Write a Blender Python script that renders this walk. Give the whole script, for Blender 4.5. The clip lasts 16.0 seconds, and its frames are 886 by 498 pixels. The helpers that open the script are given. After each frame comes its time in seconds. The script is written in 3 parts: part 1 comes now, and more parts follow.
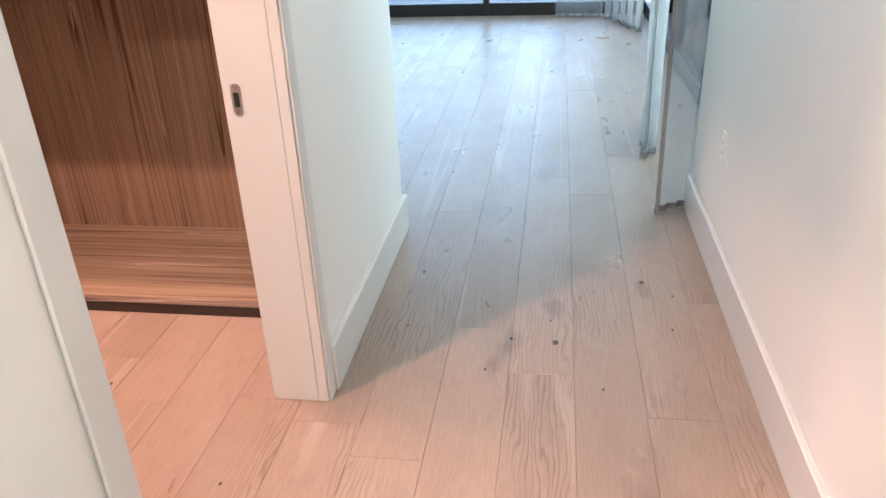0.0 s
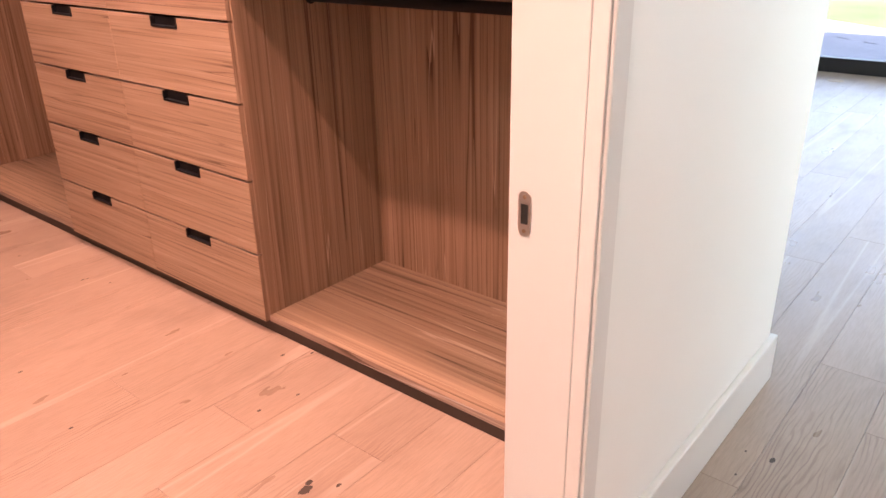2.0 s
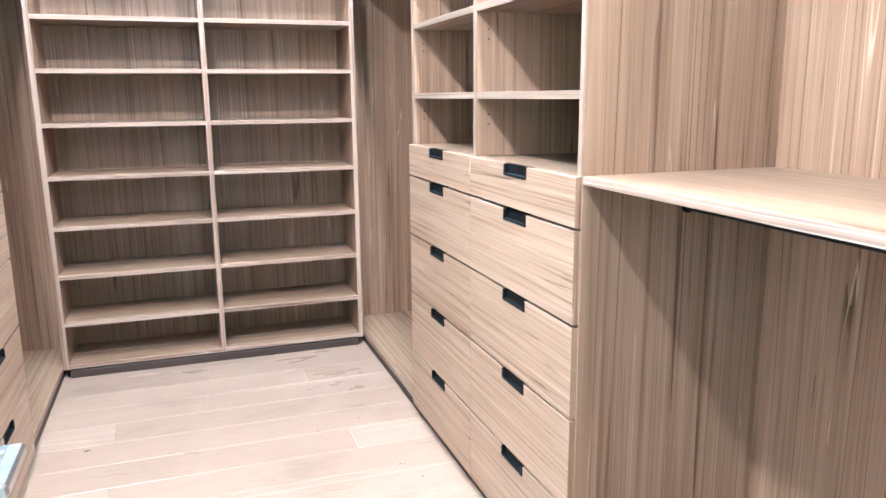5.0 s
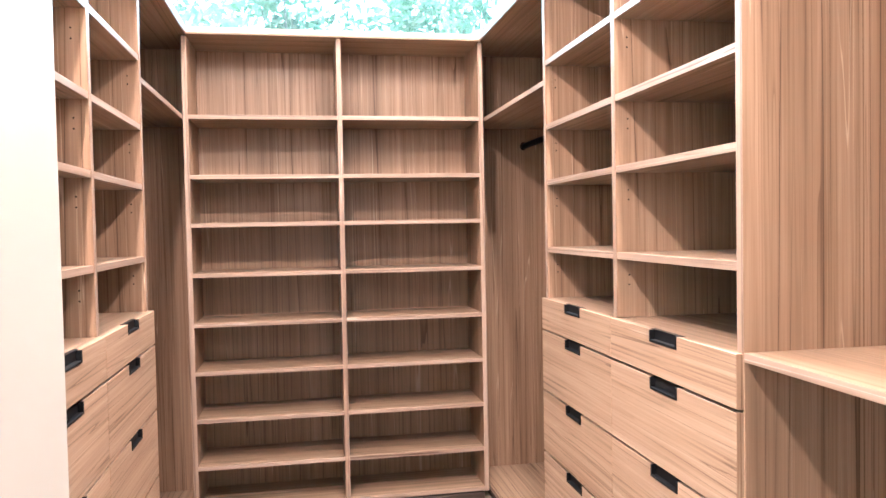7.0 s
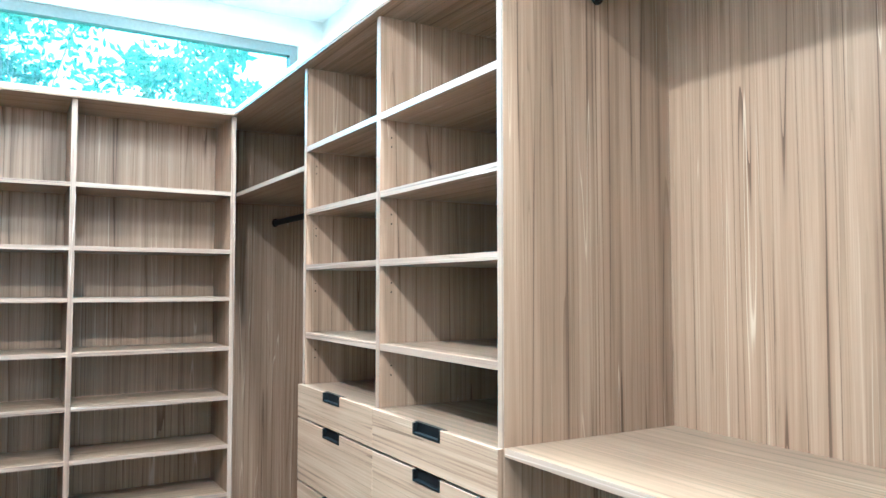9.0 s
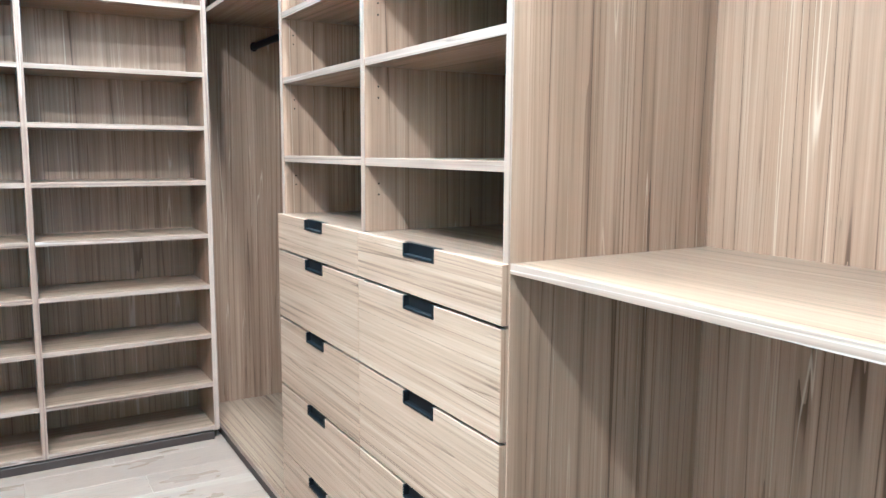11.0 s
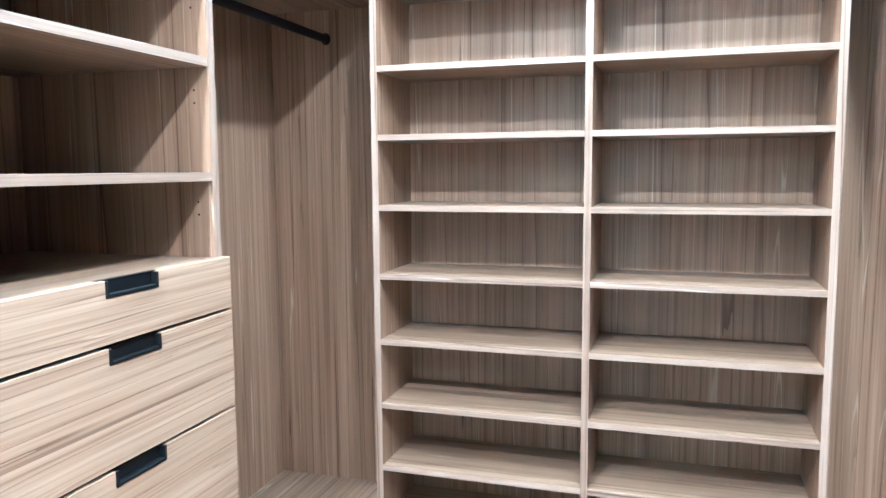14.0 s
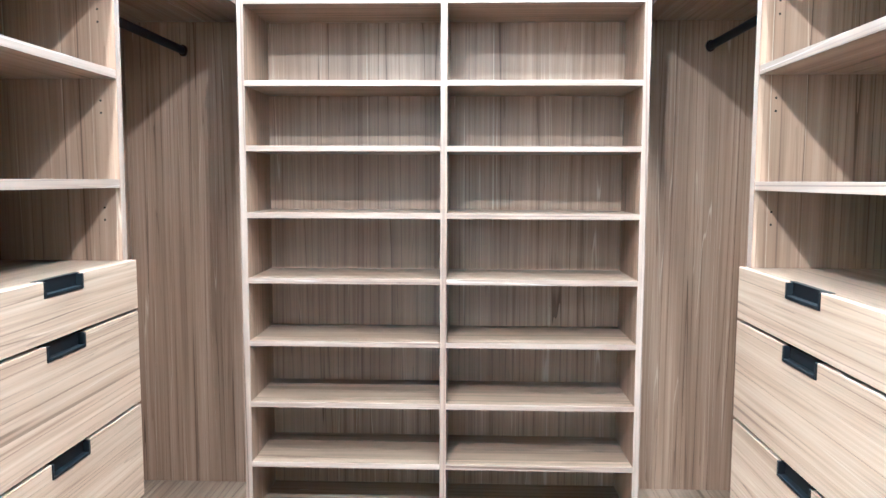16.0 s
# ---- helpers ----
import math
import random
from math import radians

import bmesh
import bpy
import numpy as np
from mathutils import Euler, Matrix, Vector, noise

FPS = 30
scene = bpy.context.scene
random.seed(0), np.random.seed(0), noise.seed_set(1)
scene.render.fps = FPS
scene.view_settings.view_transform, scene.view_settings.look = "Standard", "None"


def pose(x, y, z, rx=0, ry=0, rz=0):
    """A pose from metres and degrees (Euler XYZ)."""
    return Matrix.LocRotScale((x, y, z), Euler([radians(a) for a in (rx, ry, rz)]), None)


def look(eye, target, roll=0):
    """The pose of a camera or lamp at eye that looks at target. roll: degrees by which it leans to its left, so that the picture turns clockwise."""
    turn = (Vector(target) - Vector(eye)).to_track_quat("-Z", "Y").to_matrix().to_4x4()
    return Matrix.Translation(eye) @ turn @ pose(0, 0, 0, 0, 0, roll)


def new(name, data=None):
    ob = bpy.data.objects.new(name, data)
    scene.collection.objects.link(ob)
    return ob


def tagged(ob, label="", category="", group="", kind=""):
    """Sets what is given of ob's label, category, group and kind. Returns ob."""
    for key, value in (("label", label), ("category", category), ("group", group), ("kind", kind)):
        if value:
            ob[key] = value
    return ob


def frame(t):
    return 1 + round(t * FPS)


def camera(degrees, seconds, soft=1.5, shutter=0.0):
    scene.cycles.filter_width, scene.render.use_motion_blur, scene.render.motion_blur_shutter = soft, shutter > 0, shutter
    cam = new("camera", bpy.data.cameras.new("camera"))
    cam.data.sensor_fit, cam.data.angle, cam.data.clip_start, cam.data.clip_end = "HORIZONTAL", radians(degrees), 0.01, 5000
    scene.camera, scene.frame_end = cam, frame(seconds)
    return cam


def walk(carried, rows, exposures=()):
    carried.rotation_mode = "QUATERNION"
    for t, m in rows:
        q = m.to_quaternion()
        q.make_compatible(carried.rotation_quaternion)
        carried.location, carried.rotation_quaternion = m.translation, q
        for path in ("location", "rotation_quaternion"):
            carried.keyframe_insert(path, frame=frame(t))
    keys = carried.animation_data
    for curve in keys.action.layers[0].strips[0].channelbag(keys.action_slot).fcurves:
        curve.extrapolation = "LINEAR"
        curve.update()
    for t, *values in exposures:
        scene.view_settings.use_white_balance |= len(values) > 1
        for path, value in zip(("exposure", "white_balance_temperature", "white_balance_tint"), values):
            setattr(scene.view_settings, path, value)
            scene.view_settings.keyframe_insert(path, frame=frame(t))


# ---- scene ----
cam = camera(61.4, 16.0)
PATH = [
    (0, (0.122, 0.119, 1.402), (-0.163, 1.887, 0.511), -2.4),
    (0.5, (0.114, 0.31, 1.389), (-0.337, 2.052, 0.515), -1.3),
    (1, (0.044, 0.528, 1.377), (-0.635, 2.202, 0.52), -0.6),
    (1.5, (-0.006, 0.673, 1.394), (-0.932, 2.239, 0.562), -0.7),
    (2, (-0.005, 0.849, 1.388), (-1.179, 2.254, 0.583), -1.2),
    (2.5, (0.003, 0.943, 1.392), (-1.345, 2.208, 0.629), -1.2),
    (3, (-0.082, 1.028, 1.397), (-1.583, 2.149, 0.697), -1.3),
    (3.5, (-0.2, 1.104, 1.415), (-1.811, 2.109, 0.788), -1.2),
    (4, (-0.303, 1.192, 1.432), (-2.019, 2.058, 0.881), -1.0),
    (4.5, (-0.351, 1.276, 1.441), (-2.137, 2.037, 0.964), -0.6),
    (5, (-0.389, 1.345, 1.454), (-2.239, 1.987, 1.05), -0.5),
    (5.2, (-0.406, 1.365, 1.462), (-2.28, 1.961, 1.094), -0.5),
    (7.3, (-0.473, 1.295, 1.576), (-2.441, 1.647, 1.55), -0.6),
    (7.5, (-0.476, 1.298, 1.586), (-2.442, 1.666, 1.588), -0.5),
    (8, (-0.474, 1.29, 1.621), (-2.415, 1.771, 1.677), -0.3),
    (8.5, (-0.481, 1.261, 1.65), (-2.335, 2.005, 1.741), -0.1),
    (9, (-0.497, 1.203, 1.657), (-2.218, 2.217, 1.756), -0.0),
    (9.2, (-0.499, 1.173, 1.666), (-2.157, 2.288, 1.756), -0.1),
    (11.3, (-0.893, 1.43, 1.467), (-2.628, 2.364, 1.125), 1.1),
    (11.5, (-0.978, 1.458, 1.464), (-2.762, 2.288, 1.105), 0.9),
    (12, (-1.276, 1.519, 1.462), (-3.174, 2.032, 1.092), 0.4),
    (12.5, (-1.527, 1.585, 1.449), (-3.487, 1.763, 1.094), 0.1),
    (13, (-1.763, 1.709, 1.446), (-3.733, 1.578, 1.126), 0.2),
    (13.5, (-1.878, 1.796, 1.435), (-3.818, 1.399, 1.16), -0.0),
    (14, (-1.924, 1.791, 1.467), (-3.821, 1.194, 1.254), -0.4),
    (14.5, (-1.927, 1.792, 1.52), (-3.81, 1.142, 1.347), -0.6),
    (15, (-1.9, 1.79, 1.532), (-3.81, 1.218, 1.378), -0.5),
    (15.5, (-1.802, 1.724, 1.482), (-3.764, 1.365, 1.332), -0.1),
    (16, (-1.608, 1.592, 1.465), (-3.598, 1.522, 1.28), 0.2),
]
walk(
    cam,
    [(t, look(eye, target, roll)) for t, eye, target, roll in PATH],
    exposures=[
        (0.0, 1.61, 5900, 17),
        (1.0, 1.76, 6180, 23),
        (2.0, 1.84, 6650, 31),
        (2.5, 2.26, 5800, 28),
        (3.0, 2.50, 4950, 19),
        (3.6, 2.78, 5250, 19),
        (4.2, 3.04, 4780, 6),
        (5.0, 2.97, 3500, -27),
        (7.5, 2.60, 4500, -14),
        (8.2, 2.52, 4380, -15),
        (9.0, 2.60, 3260, -35),
        (11.5, 2.90, 3220, -32),
        (13.5, 3.22, 3220, -31),
        (16.0, 3.24, 3250, -31),
    ],
)

# ---- world, sun and lamps ----
world = bpy.data.worlds.new("world")
scene.world = world
world.use_nodes = True
wn = world.node_tree.nodes
sky = wn.new("ShaderNodeTexSky")
sky.sky_type = "NISHITA"
sky.sun_disc = False
sky.sun_elevation = radians(47)
sky.sun_rotation = radians(180)
world.node_tree.links.new(sky.outputs[0], wn["Background"].inputs[0])
wn["Background"].inputs[1].default_value = 0.15

sun_data = bpy.data.lights.new("sun", "SUN")
sun_data.energy, sun_data.angle, sun_data.color = 4.0, radians(2), (1.0, 0.96, 0.90)
sun = new("sun", sun_data)
sun.matrix_world = look((0, -7.46, 8), (0, 0, 0))

LAMP_COLOR = (1.0, 0.56, 0.39)
HALL_COLOR = (1.0, 0.86, 0.70)
CLOSET_W, HALL_W = 24.0, 19.0


def disc_lamp(x, y, z, watts, color):
    data = bpy.data.lights.new("downlight_lamp", "AREA")
    data.shape, data.size, data.energy, data.color, data.spread = "DISK", 0.16, watts, color, radians(180)
    lamp = new("downlight_lamp", data)
    lamp.matrix_world = pose(x, y, z)
    return lamp


# daylight that falls in through the long side glazing
day_data = bpy.data.lights.new("daylight", "AREA")
day_data.shape, day_data.size, day_data.size_y, day_data.energy, day_data.color = "RECTANGLE", 4.6, 2.7, 70.0, (0.80, 1.0, 0.95)
daylight = new("daylight", day_data)
daylight.matrix_world = look((1.19, 6.1, 1.45), (0.0, 6.1, 1.2))
far_data = bpy.data.lights.new("daylight_far", "AREA")
far_data.shape, far_data.size, far_data.size_y, far_data.energy, far_data.color = "RECTANGLE", 5.2, 2.6, 31.0, (0.52, 0.79, 1.0)
daylight_far = new("daylight_far", far_data)
daylight_far.matrix_world = look((-1.8, 8.88, 1.45), (-1.8, 7.5, 1.2))

# daylight in the opening of the high strip window
high_data = bpy.data.lights.new("daylight_high", "AREA")
high_data.shape, high_data.size, high_data.size_y, high_data.energy, high_data.color = "RECTANGLE", 2.4, 0.4, 9.0, (0.70, 0.90, 1.0)
daylight_high = new("daylight_high", high_data)
daylight_high.matrix_world = look((-4.94, 1.49, 2.90), (-3.9, 1.49, 2.70))

# ---- sizes of the place ----
CEIL, HALL_CEIL = 3.35, 2.75
END_X, END_BACK = -4.577, -4.94          # front and back of the end shelves
WALL_END = -4.96
FY, FD, BACK_Y = 2.298, 2.280, 2.905     # right-hand carcass front, drawer front, back
LY, LD, LBACK_Y = 0.672, 0.694, 0.065    # the same on the other side
DOOR_Y0, DOOR_Y1, DOOR_H = 0.925, 1.875, 2.40
IN_X, OUT_X = -0.690, -0.530              # faces of the door wall
HALL_R = 0.745
BED_Y0, BED_Y1, BED_X0, BED_X1 = 3.09, 8.72, -4.6, 1.05
TOP0, TOP1 = 2.585, 2.61
BASE0, BASE1 = 0.045, 0.070

# ---- materials ----


def material(name):
    m = bpy.data.materials.new(name)
    m.use_nodes = True
    nt = m.node_tree
    return m, nt, nt.nodes["Principled BSDF"]


def node(nt, kind, **values):
    n = nt.nodes.new(kind)
    for key, v in values.items():
        n.inputs[key].default_value = v
    return n


def ramp(nt, source, stops):
    r = nt.nodes.new("ShaderNodeValToRGB")
    els = r.color_ramp.elements
    while len(els) < len(stops):
        els.new(0.5)
    for e, (p, c) in zip(els, stops):
        e.position, e.color = p, (*c, 1)
    nt.links.new(source, r.inputs[0])
    return r.outputs[0]


def mix(nt, kind, fac, a, b):
    n = nt.nodes.new("ShaderNodeMix")
    n.data_type, n.blend_type = "RGBA", kind
    for socket, v in ((n.inputs[0], fac), (n.inputs[6], a), (n.inputs[7], b)):
        if isinstance(v, bpy.types.NodeSocket):
            nt.links.new(v, socket)
        else:
            socket.default_value = v if isinstance(v, float) else (*v, 1)
    return n.outputs[2]


def position(nt, scale, shift=True):
    """World place, stretched by scale, moved by the object's own random number."""
    g = nt.nodes.new("ShaderNodeNewGeometry")
    mul = nt.nodes.new("ShaderNodeVectorMath")
    mul.operation = "MULTIPLY"
    nt.links.new(g.outputs["Position"], mul.inputs[0])
    mul.inputs[1].default_value = scale
    if not shift:
        return mul.outputs[0]
    info = nt.nodes.new("ShaderNodeObjectInfo")
    comb = nt.nodes.new("ShaderNodeVectorMath")
    comb.operation = "MULTIPLY_ADD"
    nt.links.new(info.outputs["Random"], comb.inputs[0])
    comb.inputs[1].default_value = (37.0, 53.0, 71.0)
    nt.links.new(mul.outputs[0], comb.inputs[2])
    return comb.outputs[0]


def noise_tex(nt, vector, scale, detail=4.0, rough=0.55, warp=0.0):
    n = node(nt, "ShaderNodeTexNoise", Scale=scale, Detail=detail, Roughness=rough, Distortion=warp)
    nt.links.new(vector, n.inputs["Vector"])
    return n.outputs[0]


def bump(nt, bsdf, height, strength, distance):
    b = node(nt, "ShaderNodeBump", Strength=strength, Distance=distance)
    nt.links.new(height, b.inputs["Height"])
    nt.links.new(b.outputs[0], bsdf.inputs["Normal"])


def laminate(name, along, light=0.78, stretch=0.017, rate=9.0, cool=(1.0, 1.0, 1.0), band=1.0, lines=1.0, flecks=0.9):
    """Wood-grained board: long dark and pale streaks that run along one axis."""
    m, nt, bsdf = material(name)
    squeeze = [1.0, 1.0, 1.0]
    squeeze["xyz".index(along)] = stretch
    p = position(nt, squeeze)

    def rings(scale, count, per_metre, warp):
        """Growth rings: thin sharp lines that keep going across the board."""
        n = noise_tex(nt, p, scale, 1.6, 0.45, warp)
        across = nt.nodes.new("ShaderNodeVectorMath")
        across.operation = "DOT_PRODUCT"
        nt.links.new(p, across.inputs[0])
        across.inputs[1].default_value = [0.0 if v < 1.0 else per_metre for v in squeeze]
        times = nt.nodes.new("ShaderNodeMath")
        times.operation = "MULTIPLY_ADD"
        nt.links.new(n, times.inputs[0])
        times.inputs[1].default_value = count
        nt.links.new(across.outputs["Value"], times.inputs[2])
        cut = nt.nodes.new("ShaderNodeMath")
        cut.operation = "FRACT"
        nt.links.new(times.outputs[0], cut.inputs[0])
        return cut.outputs[0]

    drift = list(squeeze)
    drift["xyz".index(along)] = stretch * 3.0
    q = position(nt, drift)
    soft = ramp(nt, noise_tex(nt, p, rate * 4.6, 3.0, 0.55, 0.25), [(0.26, (0.205, 0.137, 0.088)), (0.43, (0.312, 0.222, 0.153)), (0.56, (0.352, 0.256, 0.181)), (0.74, (0.420, 0.318, 0.232))])
    wide_tone = ramp(nt, noise_tex(nt, q, rate * 0.8, 2.0, 0.5, 0.3), [(0.30, (0.86, 0.84, 0.82)), (0.50, (1.0, 1.0, 1.0)), (0.68, (1.07, 1.07, 1.07))])
    col = mix(nt, "MULTIPLY", band, soft, wide_tone)
    line = ramp(nt, rings(rate * 1.3, 5.0, 21.0, 0.5), [(0.0, (0.32, 0.27, 0.24)), (0.04, (0.42, 0.37, 0.33)), (0.08, (0.82, 0.79, 0.77)), (0.20, (0.98, 0.98, 0.98)), (0.80, (1.04, 1.04, 1.04)), (1.0, (0.90, 0.88, 0.86))])
    where = ramp(nt, noise_tex(nt, q, rate * 1.7, 1.0), [(0.38, (0.10, 0.10, 0.10)), (0.54, (lines, lines, lines))])
    col = mix(nt, "MULTIPLY", 1.0, col, line)
    nt.links.new(where, col.node.inputs[0])
    close = ramp(nt, rings(rate * 3.0, 7.0, 64.0, 0.4), [(0.0, (0.50, 0.45, 0.41)), (0.10, (0.82, 0.80, 0.78)), (0.30, (0.99, 0.99, 0.99)), (0.85, (1.04, 1.04, 1.04)), (1.0, (0.92, 0.91, 0.90))])
    col = mix(nt, "MULTIPLY", 0.6, col, close)
    nt.links.new(ramp(nt, noise_tex(nt, q, rate * 2.3, 1.0), [(0.42, (0.08, 0.08, 0.08)), (0.64, (0.85 * lines, 0.85 * lines, 0.85 * lines))]), col.node.inputs[0])
    fine = noise_tex(nt, p, 240.0, 3.0, 0.6)
    grain = ramp(nt, fine, [(0.35, (0.88, 0.87, 0.86)), (0.6, (1.03, 1.03, 1.03))])
    col = mix(nt, "MULTIPLY", 0.8, col, grain)
    pale = noise_tex(nt, p, rate * 2.4, 1.4, 0.5, 0.3)
    pale = ramp(nt, pale, [(0.550, (0, 0, 0)), (0.556, (flecks, flecks, flecks)), (0.564, (0, 0, 0))])
    patch = ramp(nt, noise_tex(nt, q, rate * 2.0, 1.0), [(0.46, (0, 0, 0)), (0.56, (1, 1, 1))])
    pale = mix(nt, "MULTIPLY", 1.0, pale, patch)
    col = mix(nt, "MIX", 0.0, col, (0.62, 0.52, 0.41))
    nt.links.new(pale, col.node.inputs[0])
    if light != 1.0:
        col = mix(nt, "MULTIPLY", 1.0, col, (light * cool[0], light * cool[1], light * cool[2]))
    nt.links.new(col, bsdf.inputs["Base Color"])
    bsdf.inputs["Roughness"].default_value = 0.42
    bsdf.inputs["Specular IOR Level"].default_value = 0.35
    bump(nt, bsdf, fine, 0.10, 0.0006)
    return m


def painted(name, color, rough=0.5, relief=0.05):
    m, nt, bsdf = material(name)
    p = position(nt, (1, 1, 1), False)
    blotch = ramp(nt, noise_tex(nt, p, 1.3, 3.0), [(0.3, tuple(c * 0.96 for c in color)), (0.7, color)])
    nt.links.new(blotch, bsdf.inputs["Base Color"])
    bsdf.inputs["Roughness"].default_value = rough
    bump(nt, bsdf, noise_tex(nt, p, 260.0, 2.0), relief, 0.001)
    return m


def plain(name, color, rough=0.4, metal=0.0):
    m, nt, bsdf = material(name)
    p = position(nt, (1, 1, 1))
    spots = ramp(nt, noise_tex(nt, p, 60.0, 3.0), [(0.3, tuple(c * 0.85 for c in color)), (0.7, color)])
    nt.links.new(spots, bsdf.inputs["Base Color"])
    bsdf.inputs["Roughness"].default_value = rough
    bsdf.inputs["Metallic"].default_value = metal
    return m


STAINS = ((-0.01, 2.22, 0.045), (0.14, 2.46, 0.04), (-0.05, 2.10, 0.04), (0.46, 2.62, 0.035))


def oak_floor():
    m, nt, bsdf = material("oak_plank")
    p = position(nt, (1.0, 0.07, 1.0))
    q = position(nt, (1.0, 0.35, 1.0))
    info = nt.nodes.new("ShaderNodeObjectInfo")
    tone = ramp(nt, info.outputs["Random"], [(0.0, (0.270, 0.208, 0.166)), (0.35, (0.285, 0.219, 0.176)), (0.7, (0.300, 0.233, 0.188)), (1.0, (0.312, 0.243, 0.197))])
    wide = ramp(nt, noise_tex(nt, q, 5.5, 4.0, 0.6, 0.8), [(0.3, (0.91, 0.90, 0.90)), (0.55, (1, 1, 1)), (0.75, (1.03, 1.03, 1.03))])
    col = mix(nt, "MULTIPLY", 1.0, tone, wide)
    rings = nt.nodes.new("ShaderNodeTexWave")
    rings.wave_type, rings.bands_direction = "BANDS", "X"
    for key, v in (("Scale", 20.0), ("Distortion", 15.0), ("Detail", 2.0), ("Detail Scale", 0.9)):
        rings.inputs[key].default_value = v
    nt.links.new(position(nt, (1.0, 0.16, 1.0)), rings.inputs["Vector"])
    ring = ramp(nt, rings.outputs["Fac"], [(0.0, (0.74, 0.71, 0.69)), (0.28, (1, 1, 1)), (1.0, (1.03, 1.03, 1.03))])
    figure = ramp(nt, noise_tex(nt, q, 3.2, 2.0, 0.5, 0.4), [(0.52, (0.03, 0.03, 0.03)), (0.66, (1.0, 1.0, 1.0))])
    col = mix(nt, "MULTIPLY", 0.35, col, ring)
    nt.links.new(figure, col.node.inputs[0])
    fine = ramp(nt, noise_tex(nt, p, 190.0, 3.0, 0.65), [(0.35, (0.84, 0.83, 0.82)), (0.6, (1.02, 1.02, 1.02))])
    col = mix(nt, "MULTIPLY", 0.8, col, fine)
    sap = ramp(nt, noise_tex(nt, position(nt, (1.0, 0.02, 1.0)), 6.0, 1.0, 0.5, 0.1), [(0.62, (0, 0, 0)), (0.638, (0.4, 0.4, 0.4)), (0.655, (0, 0, 0))])
    col = mix(nt, "MIX", 0.0, col, (0.45, 0.385, 0.325))
    nt.links.new(sap, col.node.inputs[0])
    stain = ramp(nt, noise_tex(nt, position(nt, (1.0, 0.6, 1.0), False), 3.4, 3.0, 0.6), [(0.57, (1, 1, 1)), (0.74, (0.78, 0.78, 0.79))])
    col = mix(nt, "MULTIPLY", 1.0, col, stain)
    # old dark stains round a few knots
    flat = position(nt, (1.0, 0.45, 0.0), False)
    ragged = nt.nodes.new("ShaderNodeVectorMath")
    ragged.operation = "MULTIPLY_ADD"
    nt.links.new(node(nt, "ShaderNodeTexNoise", Scale=26.0, Detail=3.0).outputs["Color"], ragged.inputs[0])
    nt.links.new(position(nt, (1.0, 0.3, 1.0), False), ragged.inputs[0].links[0].from_node.inputs["Vector"])
    ragged.inputs[1].default_value = (0.07, 0.07, 0.0)
    nt.links.new(flat, ragged.inputs[2])
    for sx, sy, size in STAINS:
        far_off = nt.nodes.new("ShaderNodeVectorMath")
        far_off.operation = "DISTANCE"
        nt.links.new(ragged.outputs[0], far_off.inputs[0])
        far_off.inputs[1].default_value = (sx + 0.035, sy * 0.45 + 0.035, 0.0)
        spot = ramp(nt, far_off.outputs["Value"], [(0.0, (0.58, 0.59, 0.62)), (size * 0.6, (0.78, 0.79, 0.81)), (size, (1, 1, 1))])
        col = mix(nt, "MULTIPLY", 1.0, col, spot)
    nt.links.new(col, bsdf.inputs["Base Color"])
    r = ramp(nt, noise_tex(nt, q, 8.0, 3.0), [(0.3, (0.27, 0.27, 0.27)), (0.7, (0.38, 0.38, 0.38))])
    nt.links.new(r, bsdf.inputs["Roughness"])
    bump(nt, bsdf, noise_tex(nt, p, 120.0, 4.0), 0.10, 0.001)
    return m


def glass(name, veil=0.0):
    m, nt, bsdf = material(name)
    clear = nt.nodes.new("ShaderNodeBsdfTransparent")
    clear.inputs[0].default_value = (0.95, 0.97, 0.96, 1)
    shiny = nt.nodes.new("ShaderNodeBsdfGlossy")
    shiny.inputs["Roughness"].default_value = 0.02
    fres = node(nt, "ShaderNodeFresnel", IOR=1.45)
    both = nt.nodes.new("ShaderNodeMixShader")
    nt.links.new(fres.outputs[0], both.inputs[0])
    nt.links.new(clear.outputs[0], both.inputs[1])
    nt.links.new(shiny.outputs[0], both.inputs[2])
    # even white veil mixed into the pane to pale the view behind it
    haze = nt.nodes.new("ShaderNodeBsdfTranslucent")
    haze.inputs[0].default_value = (0.9, 0.9, 0.9, 1)
    veiled = nt.nodes.new("ShaderNodeMixShader")
    veiled.inputs[0].default_value = veil
    nt.links.new(both.outputs[0], veiled.inputs[1])
    nt.links.new(haze.outputs[0], veiled.inputs[2])
    nt.links.new(veiled.outputs[0], nt.nodes["Material Output"].inputs[0])
    return m


def sheer():
    m, nt, bsdf = material("sheer_cloth")
    p = position(nt, (1, 1, 1))
    weave = ramp(nt, noise_tex(nt, p, 400.0, 2.0), [(0.3, (0.40, 0.41, 0.42)), (0.7, (0.50, 0.51, 0.51))])
    nt.links.new(weave, bsdf.inputs["Base Color"])
    bsdf.inputs["Roughness"].default_value = 0.9
    thin = nt.nodes.new("ShaderNodeBsdfTranslucent")
    thin.inputs[0].default_value = (0.4, 0.41, 0.42, 1)
    clear = nt.nodes.new("ShaderNodeBsdfTransparent")
    a = nt.nodes.new("ShaderNodeMixShader")
    a.inputs[0].default_value = 0.5
    nt.links.new(bsdf.outputs[0], a.inputs[1])
    nt.links.new(thin.outputs[0], a.inputs[2])
    b = nt.nodes.new("ShaderNodeMixShader")
    b.inputs[0].default_value = 0.74
    nt.links.new(a.outputs[0], b.inputs[1])
    nt.links.new(clear.outputs[0], b.inputs[2])
    nt.links.new(b.outputs[0], nt.nodes["Material Output"].inputs[0])
    return m


